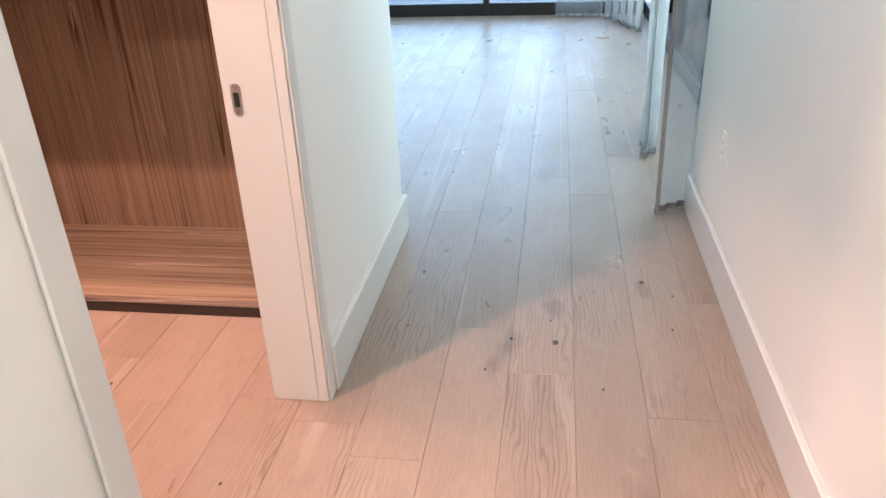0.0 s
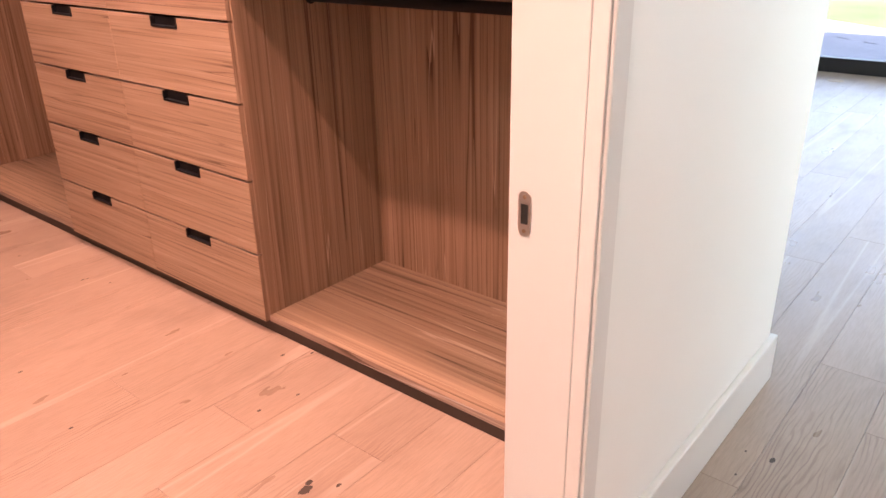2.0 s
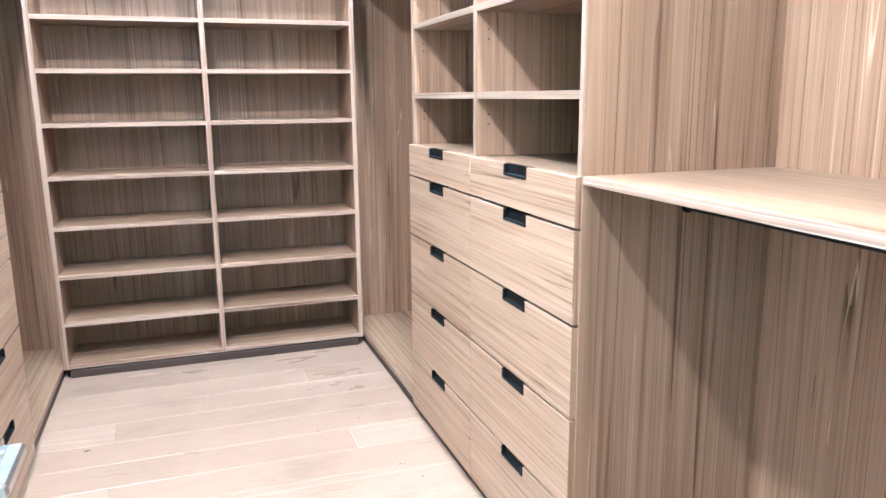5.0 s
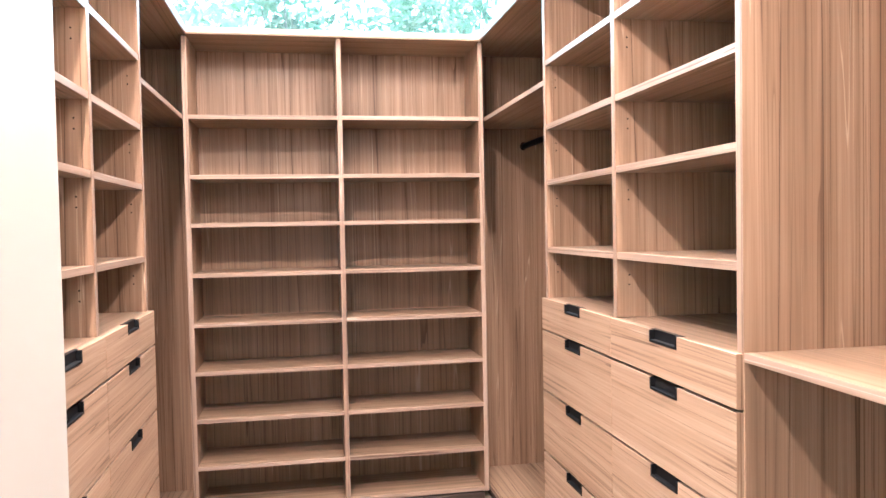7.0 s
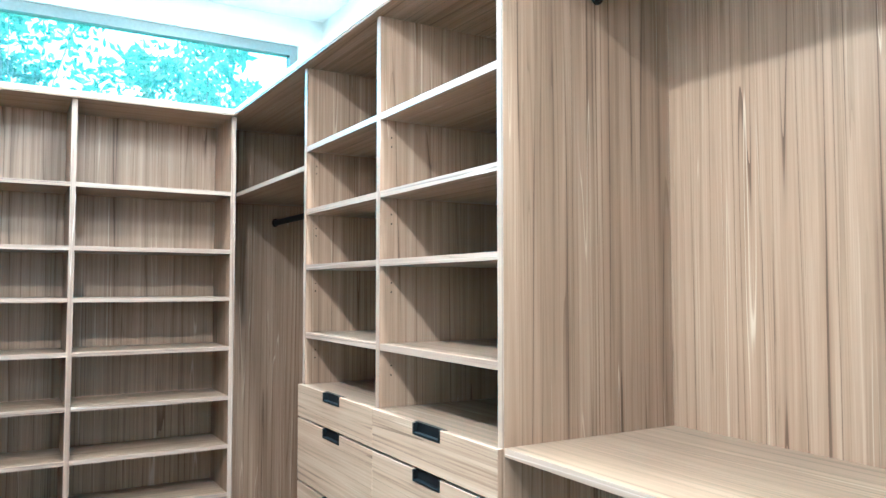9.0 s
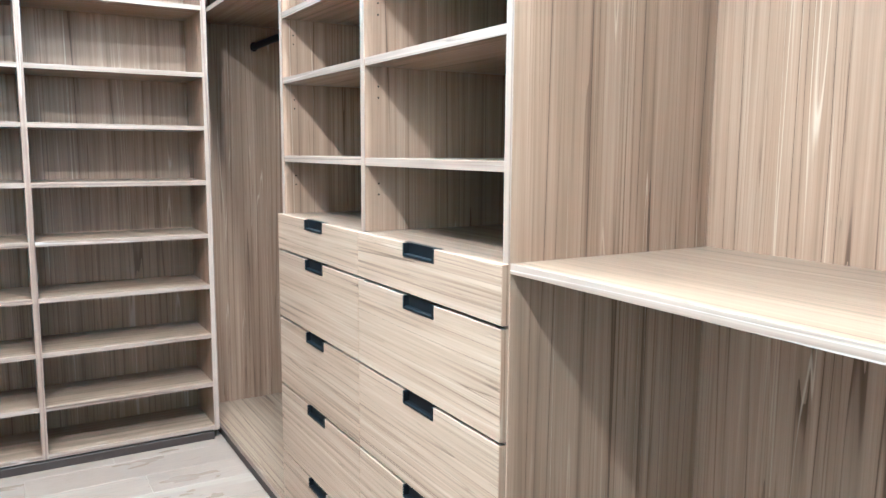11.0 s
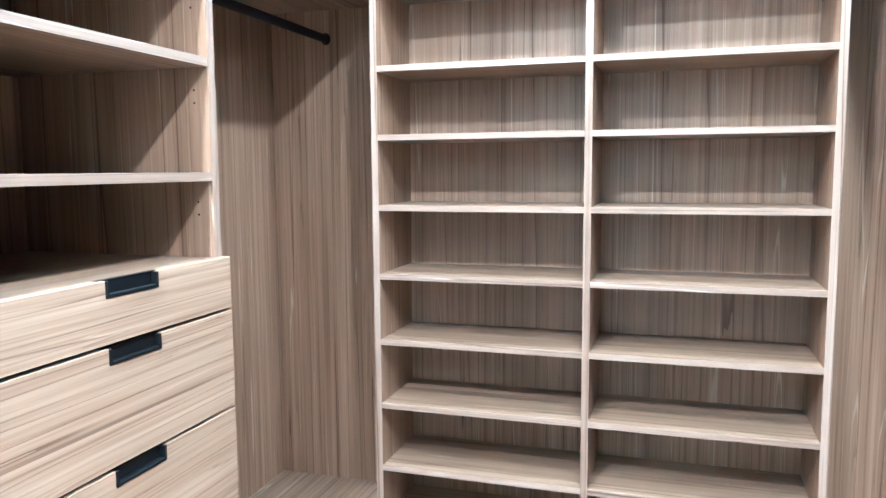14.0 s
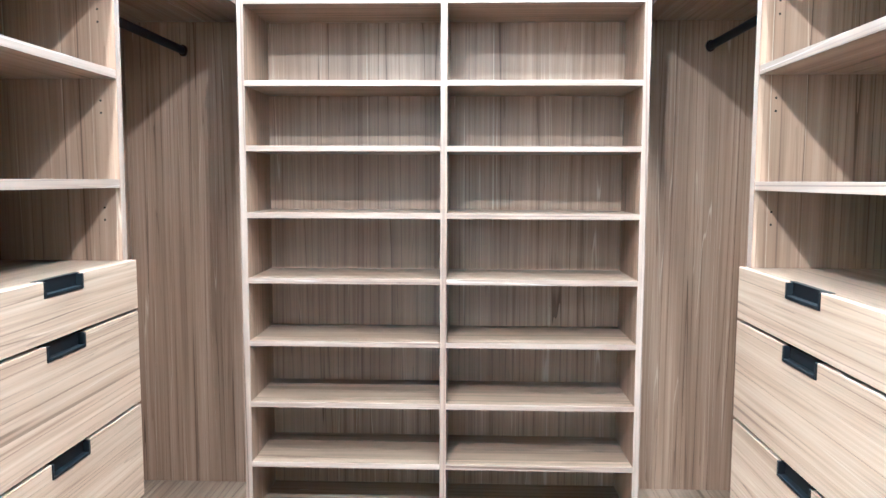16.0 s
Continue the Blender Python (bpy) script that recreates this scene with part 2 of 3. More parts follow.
def foliage(name, dark, pale):
    m, nt, bsdf = material(name)
    g = nt.nodes.new("ShaderNodeNewGeometry")
    col = ramp(nt, g.outputs["Random Per Island"], [(0.0, dark), (1.0, pale)])
    nt.links.new(col, bsdf.inputs["Base Color"])
    bsdf.inputs["Roughness"].default_value = 0.6
    thin = nt.nodes.new("ShaderNodeBsdfTranslucent")
    nt.links.new(col, thin.inputs[0])
    a = nt.nodes.new("ShaderNodeMixShader")
    a.inputs[0].default_value = 0.45
    nt.links.new(bsdf.outputs[0], a.inputs[1])
    nt.links.new(thin.outputs[0], a.inputs[2])
    nt.links.new(a.outputs[0], nt.nodes["Material Output"].inputs[0])
    return m


def ground(name, a, b, scale):
    m, nt, bsdf = material(name)
    p = position(nt, (1, 1, 1), False)
    big = ramp(nt, noise_tex(nt, p, scale, 5.0, 0.6), [(0.3, a), (0.7, b)])
    small = ramp(nt, noise_tex(nt, p, scale * 25, 3.0), [(0.3, (0.75, 0.75, 0.75)), (0.7, (1.1, 1.1, 1.1))])
    nt.links.new(mix(nt, "MULTIPLY", 1.0, big, small), bsdf.inputs["Base Color"])
    bsdf.inputs["Roughness"].default_value = 0.85
    bump(nt, bsdf, noise_tex(nt, p, scale * 25, 3.0), 0.3, 0.01)
    return m


WOOD_X, WOOD_Y, WOOD_Z = laminate("laminate_along_x", "x"), laminate("laminate_along_y", "y"), laminate("laminate_upright", "z", cool=(1.04, 0.985, 0.95))
WOOD_FRONT = laminate("laminate_drawer_front", "x", 1.02, 0.014, 15.0, cool=(0.98, 1.0, 1.03), band=0.35, lines=0.9, flecks=0.35)
# edge bands: the light their fronts catch is put into a paler, bluer colour
EDGE_X, EDGE_Y, EDGE_Z = laminate("lit_edge_along_x", "x", 0.86, cool=(0.98, 1.04, 1.20)), laminate("lit_edge_along_y", "y", 0.86, cool=(0.98, 1.04, 1.20)), laminate("lit_edge_upright", "z", 0.86, cool=(0.98, 1.04, 1.20))
WHITE_WALL = painted("wall_paint", (0.69, 0.70, 0.675), 0.55)
WHITE_TRIM = painted("trim_paint", (0.57, 0.57, 0.55), 0.35, 0.02)
WHITE_CEIL = painted("ceiling_paint", (0.85, 0.85, 0.83), 0.7)
OAK = oak_floor()
BLACK = plain("black_anodised_metal", (0.005, 0.006, 0.008), 0.55, 0.0)
BLACK.node_tree.nodes["Principled BSDF"].inputs["Specular IOR Level"].default_value = 0.22
# kick boards: the shade under the units is put into this near-black brown
SHADED_KICK = plain("shaded_kick_board", (0.032, 0.021, 0.016), 0.6)
STEEL = plain("satin_nickel", (0.62, 0.60, 0.57), 0.28, 1.0)
PLATE = plain("white_plastic", (0.8, 0.8, 0.78), 0.35)
FRAME_BLACK = plain("black_window_frame", (0.006, 0.006, 0.007), 0.35)
FRAME_GREY = plain("grey_window_frame", (0.20, 0.22, 0.22), 0.45)
GLASS = glass("window_glass")
# high window pane, with the haze of the bright outdoors put into the glass
HAZY_GLASS = glass("hazy_window_glass", 0.05)
SHEER = sheer()
HEM = plain("hem_cloth", (0.30, 0.31, 0.32), 0.85)
KNOT = plain("knot", (0.035, 0.024, 0.018), 0.5)
# near-black for holes and gaps: their inner shade given as colour
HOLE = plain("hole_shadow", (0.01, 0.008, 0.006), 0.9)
SUBFLOOR = plain("subfloor", (0.09, 0.065, 0.045), 0.8)
BRASS = plain("brushed_bronze", (0.42, 0.30, 0.2), 0.4, 0.8)
LAWN = ground("lawn", (0.16, 0.25, 0.09), (0.28, 0.38, 0.16), 0.35)
PAVING = ground("paving", (0.42, 0.44, 0.48), (0.52, 0.54, 0.58), 1.5)
BARK = ground("bark", (0.10, 0.07, 0.05), (0.2, 0.15, 0.11), 6.0)
LEAVES = foliage("leaves", (0.12, 0.17, 0.09), (0.34, 0.40, 0.26))
LEAVES_DARK = foliage("shrub_leaves", (0.08, 0.12, 0.03), (0.26, 0.28, 0.08))

# ---- mesh helpers ----


def box_mesh(bm, x0, x1, y0, y1, z0, z1):
    v = [bm.verts.new((x, y, z)) for x in (x0, x1) for y in (y0, y1) for z in (z0, z1)]
    for f in ((0, 1, 3, 2), (4, 6, 7, 5), (0, 4, 5, 1), (2, 3, 7, 6), (0, 2, 6, 4), (1, 5, 7, 3)):
        bm.faces.new([v[i] for i in f])
    return bm


def box(x0, x1, y0, y1, z0, z1, edge=0.0015):
    x0, x1, y0, y1, z0, z1 = min(x0, x1), max(x0, x1), min(y0, y1), max(y0, y1), min(z0, z1), max(z0, z1)
    bm = box_mesh(bmesh.new(), x0, x1, y0, y1, z0, z1)
    if edge:
        bmesh.ops.bevel(bm, geom=bm.edges[:], offset=edge, segments=1, affect="EDGES")
    return bm


def boxes(*sizes):
    bm = bmesh.new()
    for s in sizes:
        box_mesh(bm, *s)
    return bm


def rod_mesh(a, b, r, sides=16, squash=1.0):
    bm = bmesh.new()
    a, b = Vector(a), Vector(b)
    turn = (b - a).to_track_quat("Z", "Y").to_matrix().to_4x4()
    bmesh.ops.create_cone(bm, cap_ends=True, segments=sides, radius1=r, radius2=r, depth=(b - a).length)
    bm.transform(Matrix.Translation((a + b) / 2) @ turn @ Matrix.Diagonal((squash, 1, 1, 1)))
    return bm


def merge(*many):
    bm = bmesh.new()
    for other in many:
        me = bpy.data.meshes.new("part")
        other.to_mesh(me)
        bm.from_mesh(me)
        bpy.data.meshes.remove(me)
        other.free()
    return bm


def thing(name, at, label, category, group="", kind=""):
    ob = new(name)
    ob.empty_display_size = 0.1
    ob.location = at
    return tagged(ob, label, category, group, kind)


def root_place(ob):
    while ob.parent:
        ob = ob.parent
    return ob.location.copy()


def part(name, bm, mat, parent, label=""):
    """One mesh, laid out in world places, under a thing or one of its parts."""
    bm.transform(Matrix.Translation(-root_place(parent)))
    bmesh.ops.recalc_face_normals(bm, faces=bm.faces[:])
    me = bpy.data.meshes.new(name)
    bm.to_mesh(me)
    bm.free()
    me.materials.append(mat)
    ob = new(name, me)
    ob.parent = parent
    return tagged(ob, label) if label else ob


def solid(name, bm, mat, label="", category="", group="", kind="structure"):
    bmesh.ops.recalc_face_normals(bm, faces=bm.faces[:])
    me = bpy.data.meshes.new(name)
    bm.to_mesh(me)
    bm.free()
    me.materials.append(mat)
    return tagged(new(name, me), label, category, group, kind)


# ---- structure ----
BX0 = BED_X0
solid("wall_closet_south", boxes((WALL_END, IN_X, LBACK_Y - 0.16, LBACK_Y - 0.025, 0, CEIL)), WHITE_WALL, "white painted closet wall behind the cabinets", "wall")
solid("wall_closet_north", boxes((WALL_END - 0.15, OUT_X, BACK_Y + 0.03, BED_Y0, 0, CEIL)), WHITE_WALL, "white painted wall between closet and bedroom", "wall")
W0, W1, WZ0, WZ1 = 0.20, 2.775, 2.625, 3.17
solid(
    "wall_closet_end",
    boxes(
        (WALL_END - 0.15, WALL_END, LBACK_Y - 0.16, BACK_Y + 0.03, 0, WZ0),
        (WALL_END - 0.15, WALL_END, LBACK_Y - 0.16, BACK_Y + 0.03, WZ1, CEIL),
        (WALL_END - 0.15, WALL_END, LBACK_Y - 0.16, W0, WZ0, WZ1),
        (WALL_END - 0.15, WALL_END, W1, BACK_Y + 0.03, WZ0, WZ1),
    ),
    WHITE_WALL, "white painted end wall with a high strip window", "wall",
)
solid(
    "wall_door",
    boxes(
        (IN_X, OUT_X, -1.6, DOOR_Y0, 0, CEIL),
        (IN_X, OUT_X, DOOR_Y1, BACK_Y + 0.03, 0, CEIL),
        (IN_X, OUT_X, DOOR_Y0, DOOR_Y1, DOOR_H, CEIL),
    ),
    WHITE_WALL, "white painted wall with the closet doorway", "wall",
)
solid("wall_hall_east", boxes((HALL_R, HALL_R + 0.3, -1.6, 3.42, 0, CEIL)), WHITE_WALL, "white painted hall wall", "wall")
solid("wall_hall_south", boxes((IN_X, HALL_R + 0.3, -1.75, -1.6, 0, CEIL)), WHITE_WALL, "white painted wall at the back of the hall", "wall")
solid("ceiling", boxes((WALL_END - 0.15, IN_X, LBACK_Y - 0.16, BACK_Y + 0.03, CEIL, CEIL + 0.15)), WHITE_CEIL, "white painted closet ceiling", "ceiling")
solid("ceiling_hall", boxes((OUT_X, HALL_R, -1.6, 3.01, HALL_CEIL, HALL_CEIL + 0.12)), WHITE_CEIL, "white painted hall ceiling", "ceiling")
solid("wall_hall_header", boxes((OUT_X, HALL_R + 0.3, 3.01, BED_Y0, HALL_CEIL, CEIL)), WHITE_WALL, "white painted wall above the hall opening", "wall")
solid("ceiling_bedroom", boxes((BX0, BED_X1 + 0.15, BED_Y0, BED_Y1 + 0.15, 3.0, 3.15)), WHITE_CEIL, "white painted bedroom ceiling", "ceiling")
solid("wall_bedroom_west", boxes((BX0 - 0.15, BX0, BED_Y0, BED_Y1 + 0.15, 0, CEIL)), WHITE_WALL, "white painted bedroom wall", "wall")
solid("floor_base", boxes((WALL_END - 0.15, BED_X1 + 0.15, -1.75, BED_Y1 + 0.15, -0.2, -0.019)), SUBFLOOR, "dark subfloor below the oak planks", "floor")

# closet doorway: jambs, stops, casings, strike plate
jamb = thing("door_frame", (IN_X, DOOR_Y1, 0), "white painted door frame with a metal strike plate", "door frame", kind="structure")
T = 0.02
for y0, y1, s in ((DOOR_Y1 - T, DOOR_Y1, 1), (DOOR_Y0, DOOR_Y0 + T, -1)):
    part("jamb", box(IN_X - 0.004, OUT_X - 0.0255, y0, y1, 0, DOOR_H, 0.0015), WHITE_TRIM, jamb)
    part("jamb_bead", box(OUT_X - 0.025, OUT_X + 0.004, y0 + s * 0.001, y1 + s * 0.001, 0, DOOR_H, 0.0015), WHITE_TRIM, jamb)
part("head_jamb", box(IN_X - 0.004, OUT_X + 0.004, DOOR_Y0 + T, DOOR_Y1 - T, DOOR_H - T, DOOR_H), WHITE_TRIM, jamb)
CW = 0.053
for x0, x1 in ((OUT_X + 0.0045, OUT_X + 0.012), (IN_X - 0.010, IN_X - 0.0045)):
    part("casing", box(x0, x1, DOOR_Y1 - 0.014, DOOR_Y1 + CW - 0.014, 0, DOOR_H + CW, 0.002), WHITE_TRIM, jamb)
    part("casing", box(x0, x1, DOOR_Y0 - CW, DOOR_Y0 + 0.014, 0, DOOR_H + CW, 0.002), WHITE_TRIM, jamb)
    part("head_casing", box(x0, x1, DOOR_Y0 + 0.014, DOOR_Y1 - 0.014, DOOR_H - 0.014, DOOR_H + CW, 0.002), WHITE_TRIM, jamb)


def rounded_plate(cx, cz, w, h, y, thick):
    bm = bmesh.new()
    ring = []
    for k in range(24):
        a = math.tau * k / 24
        ring.append(bm.verts.new((cx + w / 2 * math.cos(a), y, cz + (h / 2 - w / 2) * (1 if math.sin(a) >= 0 else -1) + w / 2 * math.sin(a))))
    f = bm.faces.new(ring)
    out = bmesh.ops.extrude_face_region(bm, geom=[f])
    bmesh.ops.translate(bm, verts=[v for v in out["geom"] if isinstance(v, bmesh.types.BMVert)], vec=(0, -thick, 0))
    return bm


SX, SZ, SYF = -0.661, 0.926, DOOR_Y1 - T
plate = part("strike_plate", rounded_plate(SX, SZ, 0.026, 0.082, SYF, 0.002), STEEL, jamb, "satin metal strike plate")
part("latch_hole", box(SX - 0.007, SX + 0.007, SYF - 0.0026, SYF - 0.001, SZ - 0.018, SZ + 0.018, 0), HOLE, plate)
for dz in (-0.031, 0.031):
    part("screw", rod_mesh((SX, SYF - 0.001, SZ + dz), (SX, SYF - 0.003, SZ + dz), 0.0038, 10), BRASS, plate)

# skirting boards
base = thing("baseboard", (OUT_X, DOOR_Y1, 0), "tall white painted baseboards along the hall walls", "baseboard", kind="structure")
BH, BT = 0.160, 0.021
part("board", box(OUT_X, OUT_X + BT, DOOR_Y1 + CW - 0.014, BED_Y0 + BT, 0, BH, 0.003), WHITE_TRIM, base)
part("board", box(OUT_X - 2.0, OUT_X, BED_Y0, BED_Y0 + BT, 0, BH, 0.003), WHITE_TRIM, base)
part("board", box(OUT_X, OUT_X + BT, -1.6, DOOR_Y0 - CW, 0, BH, 0.003), WHITE_TRIM, base)
part("board", box(HALL_R - BT, HALL_R, -1.6, 3.42, 0, BH, 0.003), WHITE_TRIM, base)
part("board", box(OUT_X + BT, HALL_R - BT, -1.6, -1.6 + BT, 0, BH, 0.003), WHITE_TRIM, base)

# high window above the end shelves
win = thing("window_1", (WALL_END, (W0 + W1) / 2, WZ0), "high strip window with a grey frame and trees outside", "window", kind="structure")
FX0, FX1 = WALL_END - 0.09, WALL_END - 0.02
part("window_frame", boxes((FX0, FX1, W0, W1, WZ1 - 0.06, WZ1), (FX0, FX1, W0, W1, WZ0, WZ0 + 0.05), (FX0, FX1, W0, W0 + 0.05, WZ0 + 0.05, WZ1 - 0.06), (FX0, FX1, W1 - 0.05, W1, WZ0 + 0.05, WZ1 - 0.06)), FRAME_GREY, win)
pane = part("pane", box(FX0 + 0.03, FX0 + 0.036, W0 + 0.05, W1 - 0.05, WZ0 + 0.05, WZ1 - 0.06, 0), HAZY_GLASS, win)
pane.visible_shadow = False

# bedroom glazing: far side and the long side
far = thing("window_2", (-1.8, BED_Y1, 0), "wide black-framed sliding glass doors to the terrace", "sliding door", kind="structure")
side = thing("window_3", (BED_X1, 5.6, 0), "tall black-framed glazing along the bedroom side", "window", kind="structure")
GH = 2.85
part("bottom_rail", box(BX0, BED_X1, BED_Y1, BED_Y1 + 0.10, -0.02, 0.135, 0.004), FRAME_BLACK, far)
part("top_rail", box(BX0, BED_X1, BED_Y1, BED_Y1 + 0.10, GH, 3.0, 0.004), FRAME_BLACK, far)
for mx in (BX0 + 0.03, -2.65, -0.665, BED_X1 - 0.03):
    part("mullion", box(mx - 0.032, mx + 0.032, BED_Y1 - 0.006, BED_Y1 + 0.106, 0.0, GH, 0.004), FRAME_BLACK, far)
for a, b in ((BX0 + 0.062, -2.682), (-2.618, -0.697), (-0.633, BED_X1 - 0.062)):
    g = part("pane", box(a, b, BED_Y1 + 0.05, BED_Y1 + 0.056, 0.135, GH, 0), GLASS, far)
    g.visible_shadow = False
part("bottom_rail", box(BED_X1, BED_X1 + 0.10, 3.42, BED_Y1, -0.02, 0.12, 0.004), FRAME_BLACK, side)
part("top_rail", box(BED_X1, BED_X1 + 0.10, 3.42, BED_Y1, GH, 3.0, 0.004), FRAME_BLACK, side)
for my in (3.46, 5.0, 6.55, 8.10):
    part("mullion", box(BED_X1 - 0.006, BED_X1 + 0.106, my - 0.035, my + 0.035, 0.0, GH, 0.004), FRAME_BLACK, side)
for a, b in ((3.495, 4.965), (5.035, 6.515), (6.585, 8.065)):
    g = part("pane", box(BED_X1 + 0.05, BED_X1 + 0.056, a, b, 0.12, GH, 0), GLASS, side)
    g.visible_shadow = False

# ---- closet cabinets ----
S, P = 0.022, 0.026      # shelf and upright thickness
OVER = 0.030             # overhang of the top panel


def shelf_unit():
    """Two-bay open shelf unit across the end of the closet."""
    u = thing("shoe_shelf_unit", (END_X, 1.485, 0), "tall wood-grained open shoe shelf unit with two empty bays", "shelf unit")
    ys = (0.673, 1.476, 2.263)
    for y in ys:
        p = part("side_panel" if y != ys[1] else "divider", box(END_BACK, END_X - 0.001, y, y + P, BASE0, TOP0), WOOD_Z, u)
        part("edge_band", box(END_X - 0.001, END_X, y, y + P, BASE0, TOP0, 0.0004), EDGE_Z, p, "edge band with the light it catches put into its colour")
    part("back_panel", box(END_BACK - 0.012, END_BACK, ys[0], ys[2] + P, BASE0, TOP1, 0), WOOD_Z, u)
    part("top_panel", box(END_BACK, END_X + OVER, ys[0] - 0.02, ys[2] + P + 0.02, TOP0, TOP1), WOOD_Y, u)
    part("top_trim", box(END_X + OVER, END_X + OVER + 0.004, ys[0], ys[2] + P, TOP0 + 0.009, TOP1 + 0.010), WHITE_TRIM, u, "thin white strip along the top front edge")
    levels = (0.058, 0.288, 0.542, 0.797, 1.055, 1.320, 1.587, 1.843, 2.159)
    for y0, y1 in ((ys[0] + P, ys[1]), (ys[1] + P, ys[2])):
        for z in levels:
            p = part("shelf", box(END_BACK, END_X - 0.001, y0, y1, z - S / 2, z + S / 2), WOOD_Y, u)
            part("edge_band", box(END_X - 0.001, END_X, y0, y1, z - S / 2, z + S / 2, 0.0004), EDGE_Y, p, "edge band with the light it catches put into its colour")
    part("kick_board", box(END_X - 0.030, END_X + 0.010, ys[0] + 0.03, ys[2] - 0.004, 0, 0.040, 0.002), SHADED_KICK, u)
    return u


def hanging_rod(u, x0, x1, y, z):
    r = part("hanging_rod", rod_mesh((x0 + 0.004, y, z), (x1 - 0.004, y, z), 0.018, 20, 0.6), BLACK, u, "black oval metal hanging rod")
    for x in (x0, x1 - 0.008):
        part("rod_flange", rod_mesh((x, y, z), (x + 0.008, y, z), 0.025, 20, 0.8), BLACK, r)


def hanging_unit(x0, x1, front, back, shelves, rods, label, left_panel=True, right_panel=True):
    """Open hanging bay between x0 and x1; front and back are y."""
    s = 1 if back > front else -1
    u = thing("hanging_unit", ((x0 + x1) / 2, front, 0), label, "wardrobe", "hanging bays")
    if left_panel:
        part("side_panel", box(x0, x0 + P, front, back, BASE0, TOP0), WOOD_Z, u)
    if right_panel:
        part("side_panel", box(x1 - P, x1, front, back, BASE0, TOP0), WOOD_Z, u)
    a, b = x0 + (P if left_panel else 0), x1 - (P if right_panel else 0)
    part("back_panel", box(x0, x1, back, back + s * 0.012, BASE0, TOP1, 0), WOOD_Z, u)
    p = part("base_panel", box(a, b, front + s * 0.001, back, BASE0, BASE1), WOOD_X, u)
    part("edge_band", box(a, b, *sorted((front, front + s * 0.001)), BASE0, BASE1, 0.0004), EDGE_X, p, "edge band with the light it catches put into its colour")
    part("top_panel", box(x0, x1, front - s * OVER, back, TOP0, TOP1), WOOD_X, u)
    part("top_trim", box(x0, x1, front - s * (OVER + 0.004), front - s * OVER, TOP0 + 0.009, TOP1 + 0.010), WHITE_TRIM, u, "thin white strip along the top front edge")
    for z in shelves:
        p = part("shelf", box(a, b, front + s * 0.003, back, z - S, z), WOOD_X, u)
        part("edge_band", box(a, b, *sorted((front + s * 0.002, front + s * 0.003)), z - S, z, 0.0004), EDGE_X, p, "edge band with the light it catches put into its colour")
    for y, z in rods:
        hanging_rod(u, a, b, y, z)
    part("kick_board", box(x0, x1, front + s * 0.006, front + s * 0.022, 0, BASE0, 0), SHADED_KICK, u)
    return u


def drawer_front(x0, x1, y0, y1, z0, z1, h0, h1, depth):
    """A board with a slot let into its top edge for the pull."""
    bm = bmesh.new()
    outline = [(x0, z0), (x1, z0), (x1, z1), (h1, z1), (h1, z1 - depth), (h0, z1 - depth), (h0, z1), (x0, z1)]
    f = bm.faces.new([bm.verts.new((x, y0, z)) for x, z in outline])
    out = bmesh.ops.extrude_face_region(bm, geom=[f])
    bmesh.ops.translate(bm, verts=[v for v in out["geom"] if isinstance(v, bmesh.types.BMVert)], vec=(0, y1 - y0, 0))
    bmesh.ops.recalc_face_normals(bm, faces=bm.faces[:])
    bmesh.ops.bevel(bm, geom=bm.edges[:], offset=0.0012, segments=1, affect="EDGES")
    return bm


def pull(h0, h1, y, s, z, depth):
    """Edge pull let into a drawer front: a thin rim round a cup. s points into the drawer."""
    rim, out, cup = 0.0075, -s * 0.0025, s * 0.0155
    lo, hi = sorted((y + out, y + cup))
    back0, back1 = sorted((y + cup, y + cup - s * 0.003))
    return merge(
        box(h0, h0 + rim, lo, hi, z - depth, z - 0.001, 0.0008),
        box(h1 - rim, h1, lo, hi, z - depth, z - 0.001, 0.0008),
        box(h0 + rim, h1 - rim, lo, hi, z - depth, z - depth + rim, 0.0008),
        box(h0 + rim, h1 - rim, back0, back1, z - depth + rim, z - 0.001, 0.0),
        box(h0 - 0.010, h1 + 0.010, *sorted((y + s * 0.010, y + s * 0.024)), z - 0.001, z + 0.0008, 0.0),
    )


